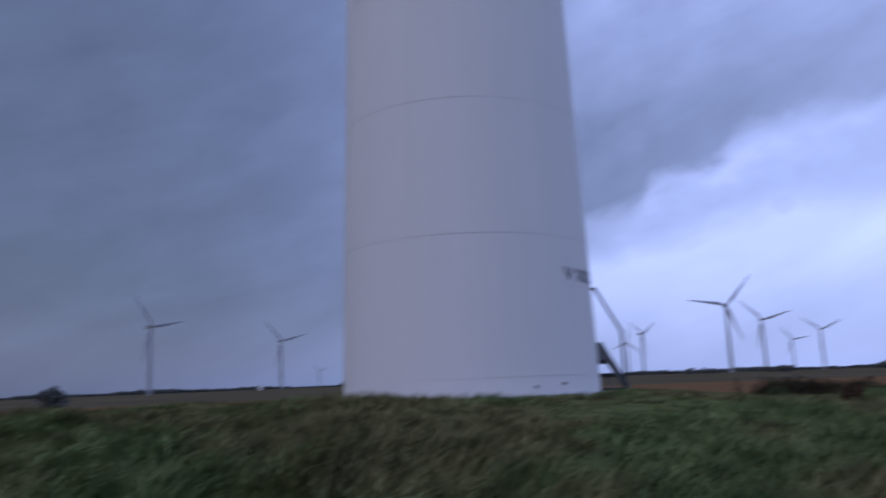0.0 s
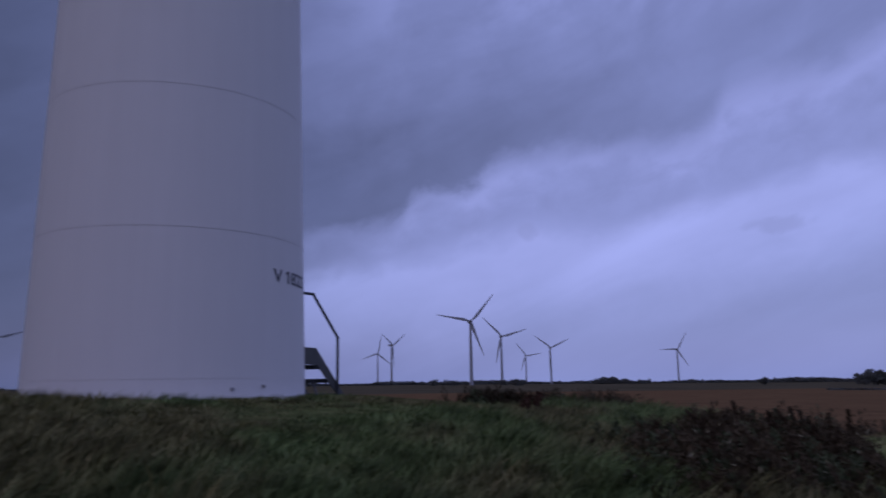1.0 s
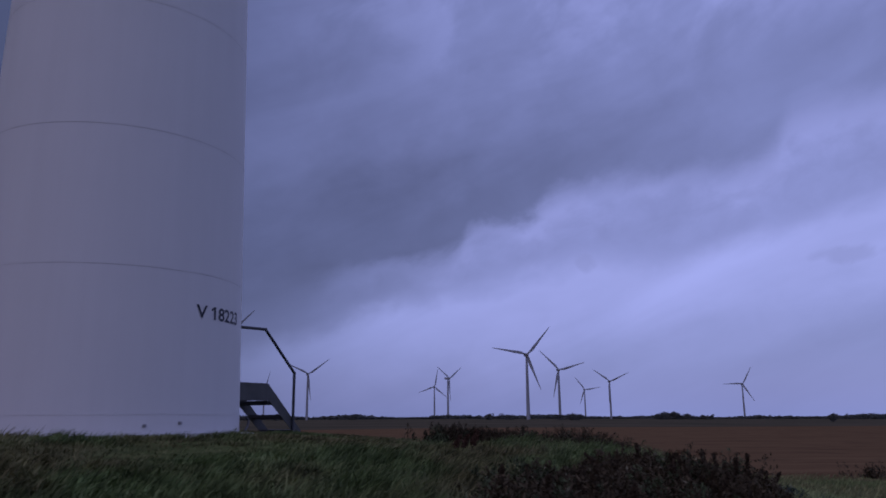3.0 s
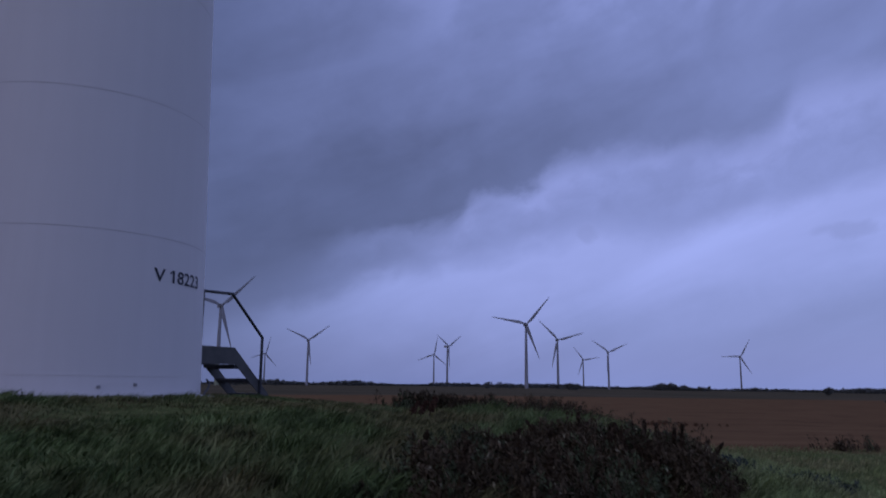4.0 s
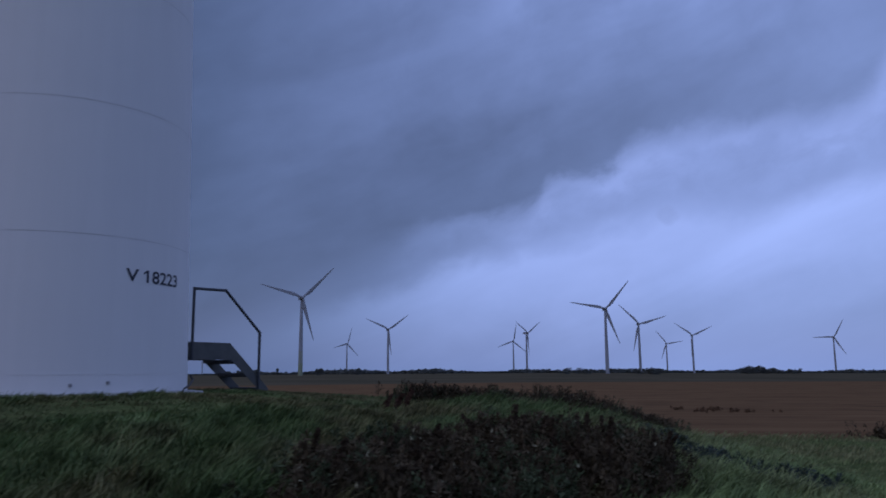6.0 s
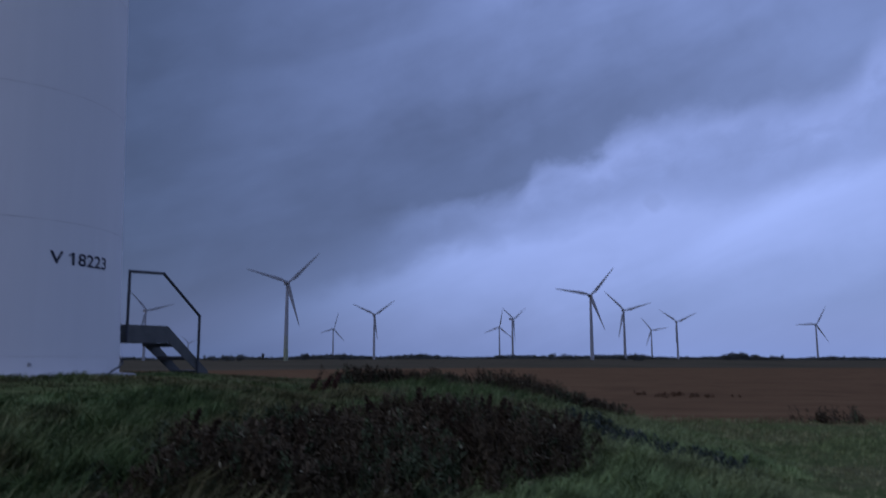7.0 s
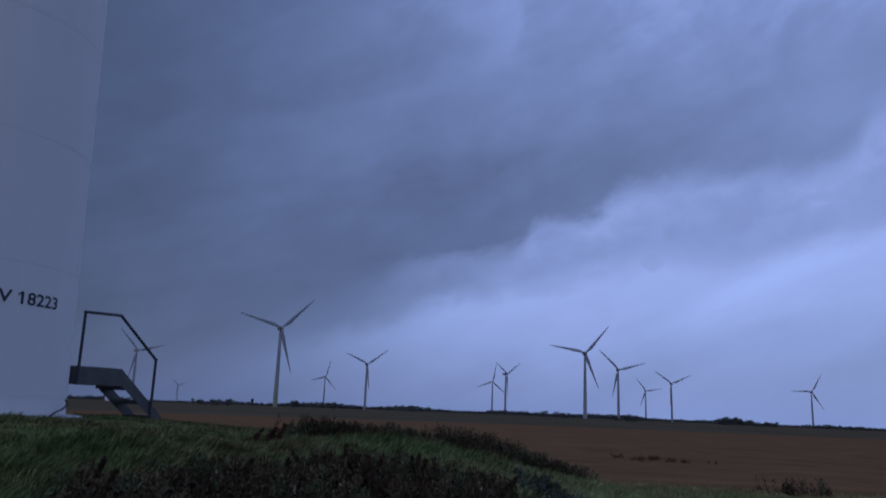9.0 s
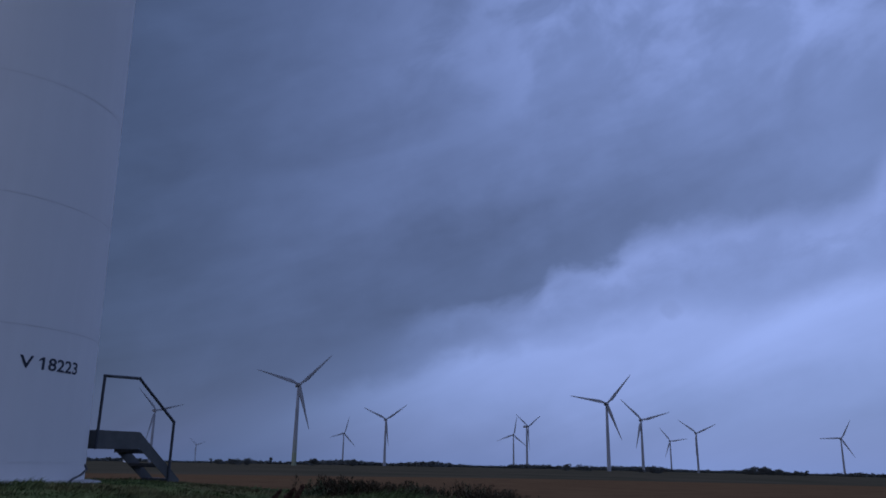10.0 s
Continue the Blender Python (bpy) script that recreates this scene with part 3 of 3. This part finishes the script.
build_hut()


def build_woods():
    """Low tree line all along the horizon."""
    rng = np.random.default_rng(5)
    az = np.arange(-75, 60, 0.11)
    n = len(az)
    d = 1500 + 250 * np.sin(az * 0.15) + 60 * np.sin(az * 1.1)
    tall = 4.9 + 1.7 * np.sin(az * 0.31 + 1) + 1.6 * np.sin(az * 0.9) + rng.uniform(-1.4, 1.4, n)
    tall = np.clip(tall * 1.05, 2.2, 9)
    a = np.radians(az)
    cen = np.stack([d * np.sin(a), d * np.cos(a), tall * 0.45 + fall(d * np.sin(a), d * np.cos(a))], 1)
    co = leaf_cloud(rng, cen, tall * 0.66, 110000, 1.2, 0.85)
    me = fast_mesh("far_woods", co, np.arange(len(co)), 4, [M_HAZED_FOLIAGE])
    tagged(new("far_woods", me), "low dark tree line along the horizon", "woods", kind="stuff")
    # dark strip of low hedge across the field on one side
    t = np.linspace(0, 1, 400)
    a = np.radians(21.5 + 20 * t)
    hx, hy = 150 * np.sin(a) + 4, 128 * np.cos(a) + 12
    cen = np.stack([hx, hy, 0.12 + fall(hx, hy)], 1)
    co = leaf_cloud(rng, cen, np.full(400, 0.32), 9000, 0.12, 0.7)
    me = fast_mesh("low_hedge", co, np.arange(len(co)), 4, [M_HAZED_FOLIAGE])
    tagged(new("low_hedge", me), "low dark hedge strip across the field", "hedge", kind="stuff")


build_woods()


# ---- grass ----
def blades(rng, x, y, tall, width, lean, bend, swing=0.0):
    """Curved blades of two faces: corners and face list."""
    n = len(x)
    z = height(x, y) - 0.02
    face = rng.uniform(0, 2 * math.pi, n)
    wx, wy = np.cos(face) * width / 2, np.sin(face) * width / 2
    wind = rng.normal(0.25, 0.5, n) + swing
    lx, ly = np.cos(wind) * lean, np.sin(wind) * lean
    rows = []
    for t, w in ((0.0, 1.0), (0.55, 0.8), (1.0, 0.12)):
        cx = x + lx * tall * t ** bend
        cy = y + ly * tall * t ** bend
        cz = z + tall * t * np.sqrt(np.clip(1 - (lean * 0.75 * t) ** 2, 0.1, 1))
        rows.append(np.stack([cx - wx * w, cy - wy * w, cz], 1))
        rows.append(np.stack([cx + wx * w, cy + wy * w, cz], 1))
    co = np.stack(rows, 1).reshape(-1, 3)
    i = np.arange(n)[:, None] * 6
    corners = (i + np.array([0, 1, 3, 2, 2, 3, 5, 4])[None, :]).ravel()
    return co, corners


def wave(x, y):
    return 0.5 + 0.25 * np.sin(x * 1.1 + 0.7 * y + 0.5) + 0.25 * np.sin(0.8 * x - 1.9 * y + 1.0) * np.sin(1.7 * x + 0.3)


def build_grass():
    rng = np.random.default_rng(3)
    # long grass on the mound, in tufts, thickest on the slope towards the path
    tufts, each = 11500, 40
    r = np.sqrt(rng.uniform(2.2 ** 2, 12.6 ** 2, tufts))
    a = rng.uniform(radians(-200), radians(75), tufts)
    size, lift = rng.uniform(0.06, 0.22, tufts), rng.uniform(0.45, 1.45, tufts)
    r[:90], a[:90], lift[:90] = rng.uniform(2.35, 3.0, 90), rng.uniform(radians(-150), radians(-20), 90), rng.uniform(1.2, 2.2, 90)
    k = np.repeat(np.arange(tufts), each)
    n = len(k)
    x = TX + (r * np.cos(a))[k] + rng.normal(0, 1, n) * size[k]
    y = TY + (r * np.sin(a) * np.where(np.sin(a) > 0, 1.33, 1.0))[k] + rng.normal(0, 1, n) * size[k]
    r = np.hypot(x - TX, np.where(y > TY, 0.75, 1.0) * (y - TY))
    u = (x - TX) * 0.375 + (y - TY) * 0.927
    v = (x - TX) * 0.927 - (y - TY) * 0.375
    keep = (y > 1.4) & (x > -15) & (np.hypot(x - TX, y - TY) > 2.12) & ~((u > 1.9) & (u < 4.1) & (np.abs(v - 0.35) < 0.5))
    x, y, r, k = x[keep], y[keep], r[keep], k[keep]
    front = np.clip((TY - y + 0.5) / 3.0, 0, 1) * np.clip((0.5 - x) / 3.0, 0, 1)
    long = np.clip((r - 2.6) / 4.5, 0.2 + 0.26 * front, 1) * np.clip((13.0 - r) / 1.6, 0.3, 1)
    tall = (0.11 + 0.18 * wave(x, y)) * long * lift[k] * rng.uniform(0.6, 1.2, len(x))
    swing = rng.normal(0, 0.75, tufts)[k]
    co, corners = blades(rng, x, y, tall, rng.uniform(0.010, 0.022, len(x)), rng.uniform(0.45, 1.15, len(x)), 1.7, swing)
    pale = (x + 0.25 * np.sin(y * 1.7) + rng.normal(0, 0.35, len(x)) > 4.5 + 0.06 * np.abs(y - 9)).astype(int)
    me = fast_mesh("long_grass", co, corners, 4, [M_GRASS, M_SLOPE], np.repeat(pale, 2))
    tagged(new("long_grass", me), "long wind-bent green grass with straw patches", "grass", kind="stuff")
    # short grass of the verge
    n = 150000
    x = rng.uniform(-16, 24, n)
    y = rng.uniform(1.5, 22.3, n) + rng.normal(0, 0.4, n)
    keep = np.hypot(x - TX, np.where(y > TY, 0.75, 1.0) * (y - TY)) > 10.8
    x, y = x[keep], y[keep]
    tall = (0.05 + 0.09 * wave(x * 0.6, y * 0.6)) * rng.uniform(0.5, 1.4, len(x))
    co, corners = blades(rng, x, y, tall, rng.uniform(0.012, 0.022, len(x)), rng.uniform(0.3, 0.9, len(x)), 1.6)
    me = fast_mesh("verge_grass", co, corners, 4, [M_SHORT])
    tagged(new("verge_grass", me), "short patchy grass of the field verge", "grass", kind="stuff")


build_grass()


# ---- weeds ----
def weed_patch(name, rng, cx, cy, top_z, leaves, label, green=0.25, mats=None, lean_y=0.42):
    """Weeds bent by the wind: stems with many narrow leaves, some plants greener, and pale withered spots."""
    plants = len(cx)
    n = plants * leaves
    k = np.repeat(np.arange(plants), leaves)
    h = top_z * rng.uniform(0.45, 1.15, plants)
    lean = rng.normal(0, 0.13, (plants, 2)) + [0.02, lean_y]
    t = rng.uniform(0.03, 1.0, n)
    spread = 0.5 * h[k] * (0.42 - 0.34 * t)
    base = height(cx, cy)
    c = np.stack([cx[k] + lean[k, 0] * h[k] * t ** 1.5 + rng.normal(0, 1, n) * spread, cy[k] + lean[k, 1] * h[k] * t ** 1.5 + rng.normal(0, 1, n) * spread,
                  base[k] + h[k] * t], 1)
    ang = rng.uniform(0, 2 * math.pi, n)
    tilt = np.where(rng.uniform(0, 1, n) < 0.6, rng.uniform(0.2, 1.3, n), rng.uniform(-0.8, 0.5, n))
    u = np.stack([np.cos(ang) * np.cos(tilt) + 0.5 * lean[k, 0], np.sin(ang) * np.cos(tilt) + 0.5 * lean[k, 1], np.sin(tilt)], 1)
    v = np.stack([-np.sin(ang), np.cos(ang), rng.normal(0, 0.35, n)], 1)
    s = (rng.uniform(0.02, 0.056, n) * (1.2 - 0.6 * t))[:, None]
    leaf = np.stack([c, c + u * s - v * s * 0.32, c + u * s * 2.0, c + u * s + v * s * 0.32], 1).reshape(-1, 3)
    # stems as narrow upright faces
    sx = np.stack([cx, cy, base], 1)
    tip = sx + np.stack([lean[:, 0] * h, lean[:, 1] * h, h], 1)
    w = np.array([0.006, 0.004, 0])
    stem = np.stack([sx - w, sx + w, tip + w * 0.5, tip - w * 0.5], 1).reshape(-1, 3)
    co = np.concatenate([leaf, stem])
    kind = (rng.uniform(0, 1, plants) < green + 0.35 * (np.sin(cx * 2.3 + cy) * np.sin(cy * 1.9 - cx) > 0.35)).astype(int)
    slots = np.concatenate([np.where(rng.uniform(0, 1, n) < 0.018, 1, kind[k] * 3), np.full(plants, 2)])
    me = fast_mesh(name, co, np.arange(len(co)), 4, mats or [M_WEED, M_PALE, M_SEED, M_GREENWEED], slots)
    return tagged(new(name, me), label, "weeds", kind="stuff")


def scatter(rng, n, spots):
    """n points spread over ellipses (x, y, rx, ry, weight)."""
    w = np.array([s[4] for s in spots], float)
    k = rng.choice(len(spots), n, p=w / w.sum())
    a, r = rng.uniform(0, 2 * math.pi, n), np.abs(rng.normal(0, 0.62, n)) ** 0.85
    s = np.array([q[:4] for q in spots], float)[k]
    return s[:, 0] + s[:, 2] * r * np.cos(a), s[:, 1] + s[:, 3] * r * np.sin(a)


BELT = [(2.4, 6.0), (3.2, 6.6), (4.1, 7.5), (4.9, 8.6), (5.4, 9.8), (5.5, 11.1), (4.9, 11.4), (3.9, 10.4), (2.8, 9.3), (2.2, 8.5), (2.2, 6.9)]


def in_belt(x, y, grow=0.0):
    """Whether points lie in the belt of weeds along the slope."""
    ax, ay = np.array(BELT).T
    mx, my = ax.mean(), ay.mean()
    x, y = mx + (x - mx) / (1 + grow), my + (y - my) / (1 + grow)
    inside = np.zeros(len(x), bool)
    for i in range(len(BELT)):
        (x0, y0), (x1, y1) = BELT[i - 1], BELT[i]
        hit = ((y0 > y) != (y1 > y)) & (x < (x1 - x0) * (y - y0) / (y1 - y0 + 1e-9) + x0)
        inside ^= hit
    return inside


def weed_height(x, y):
    """Height of the weeds: tallest on the near shoulder of the slope, lower towards the crest."""
    lump = 0.5 + 0.5 * np.sin(x * 2.9 + 1.3 * y) * np.sin(2.1 * y - 1.2 * x + 0.7)
    return 0.25 + 0.14 * lump + 0.32 * np.exp(-((x - 4.5) / 0.8) ** 2 - ((y - 9.2) / 1.2) ** 2) + 0.12 * np.exp(-((x - 3.2) / 0.9) ** 2 - ((y - 7.2) / 0.8) ** 2)


def build_weeds():
    rng = np.random.default_rng(8)
    x, y = rng.uniform(1.2, 6.2, 9000), rng.uniform(5.4, 13.2, 9000)
    clump = 0.5 + 0.5 * np.sin(x * 2.9 + 1.3 * y) * np.sin(2.1 * y - 1.2 * x + 0.7)
    keep = (in_belt(x, y) & (rng.uniform(0, 1, 9000) < 0.12 + 0.62 * clump)) | (in_belt(x, y, 0.22) & (rng.uniform(0, 1, 9000) < 0.12))
    x, y = x[keep][:1600], y[keep][:1600]
    lift = weed_height(x, y) * rng.uniform(0.8, 1.12, len(x)) * np.where(in_belt(x, y), 1.0, 0.65)
    weed_patch("dock_weeds", rng, x, y, lift, 150, "dense dark brown dock weeds on the slope", 0.12)
    # along the back edge, in two clumps
    t = np.concatenate([rng.uniform(0.0, 0.40, 600), rng.uniform(0.46, 1.0, 760)])
    x = 0.75 + 5.35 * t + rng.normal(0, 0.2, len(t))
    y = 16.7 + 3.1 * t + rng.normal(0, 0.45, len(t))
    weed_patch("dock_weeds", rng, x, y, np.where(t < 0.45, 0.46, 0.62 - 0.22 * np.clip((t - 0.68) * 3.1, 0, 1)), 90, "dark weeds along the back edge of the mound", 0.1, lean_y=0.15)
    x, y = scatter(rng, 210, [(5.7, 13.4, 0.4, 0.7, 2), (6.2, 12.4, 0.45, 0.6, 2), (6.9, 11.6, 0.5, 0.6, 2)])
    weed_patch("thistles", rng, x, y, 0.24, 80, "bluish green thistles low on the mound", 0.0, [M_THISTLE, M_PALE, M_SEED, M_GREENWEED])
    x, y = scatter(rng, 34, [(11.0, 21.6, 0.5, 0.3, 2), (11.9, 22.0, 0.35, 0.3, 1)])
    weed_patch("dock_weeds", rng, x, y, 0.38, 45, "small clump of dark weeds at the field edge", 0.0)
    x, y = scatter(rng, 60, [(8.3, 33.8, 0.7, 1.2, 1), (9.0, 35.2, 0.5, 0.9, 1), (10.2, 33.8, 1.2, 0.4, 1), (7.6, 36.0, 0.5, 0.6, 1)])
    weed_patch("field_weeds", rng, x, y, 0.13, 40, "low brown weeds in the bare field", 0.0, [M_FIELD, M_FIELD, M_FIELD, M_FIELD])


build_weeds()


def build_stalk(rng, x, y, tall, lean_x, lean_y, seed=None, label="dark withered dock stalk with a seed spike"):
    """One withered dock stalk: a bent stem and a dense seed spike."""
    top = tagged(new("dock_stalk"), label, "dock stalk", "dock stalks on the mound")
    top.location = (x, y, float(height(x, y)))
    way = lambda t: Vector((lean_x * t ** 1.6, lean_y * t ** 1.6, tall * t))
    bm = bmesh.new()
    for i in range(4):
        tube(bm, way(i / 4) - Vector((0, 0, 0.02 if i == 0 else 0)), way((i + 1) / 4), 0.007 - 0.0012 * i, 6)
    part("stem", bm, M_SEED, top)
    n = 300
    t = rng.uniform(0.42, 1.02, n)
    c = np.stack([lean_x * t ** 1.6, lean_y * t ** 1.6, tall * t], 1) + rng.normal(0, 1, (n, 3)) * (0.026 * (1.2 - t))[:, None]
    u, v = rng.normal(0, 0.012, (n, 3)), rng.normal(0, 0.012, (n, 3))
    co = np.stack([c - u, c - v, c + u, c + v], 1).reshape(-1, 3)
    ob = new("seed_spike", fast_mesh("seed_spike", co, np.arange(len(co)), 4, [seed or M_SEED]))
    ob.parent = top
    tagged(ob, kind="stuff")


def build_stalks():
    rng = np.random.default_rng(21)
    x, y = rng.uniform(1.8, 5.6, 1800), rng.uniform(6.2, 12.0, 1800)
    keep = in_belt(x, y) & (rng.uniform(0, 1, 1800) < weed_height(x, y) ** 2 * 2.2)
    for a, b in zip(x[keep][:52], y[keep][:52]):
        tall = float(weed_height(a, b)) * rng.uniform(0.85, 1.35)
        build_stalk(rng, a, b, tall, rng.normal(-0.02, 0.12), tall * rng.uniform(0.2, 0.6))
    for i in range(14):
        a = rng.uniform(0.8, 5.8)
        build_stalk(rng, a, 16.7 + (a - 0.75) * 0.58 + rng.normal(0, 0.3), rng.uniform(0.34, 0.48), rng.uniform(-0.1, 0.1), rng.uniform(0.0, 0.15))
    for i in range(5):
        build_stalk(rng, 1.55 + rng.normal(0, 0.13), 12.7 + rng.normal(0, 0.15), rng.uniform(0.20, 0.32), rng.uniform(0.02, 0.14), 0.1, M_RUST, "short rusty red dock stalk with seeds")


build_stalks()
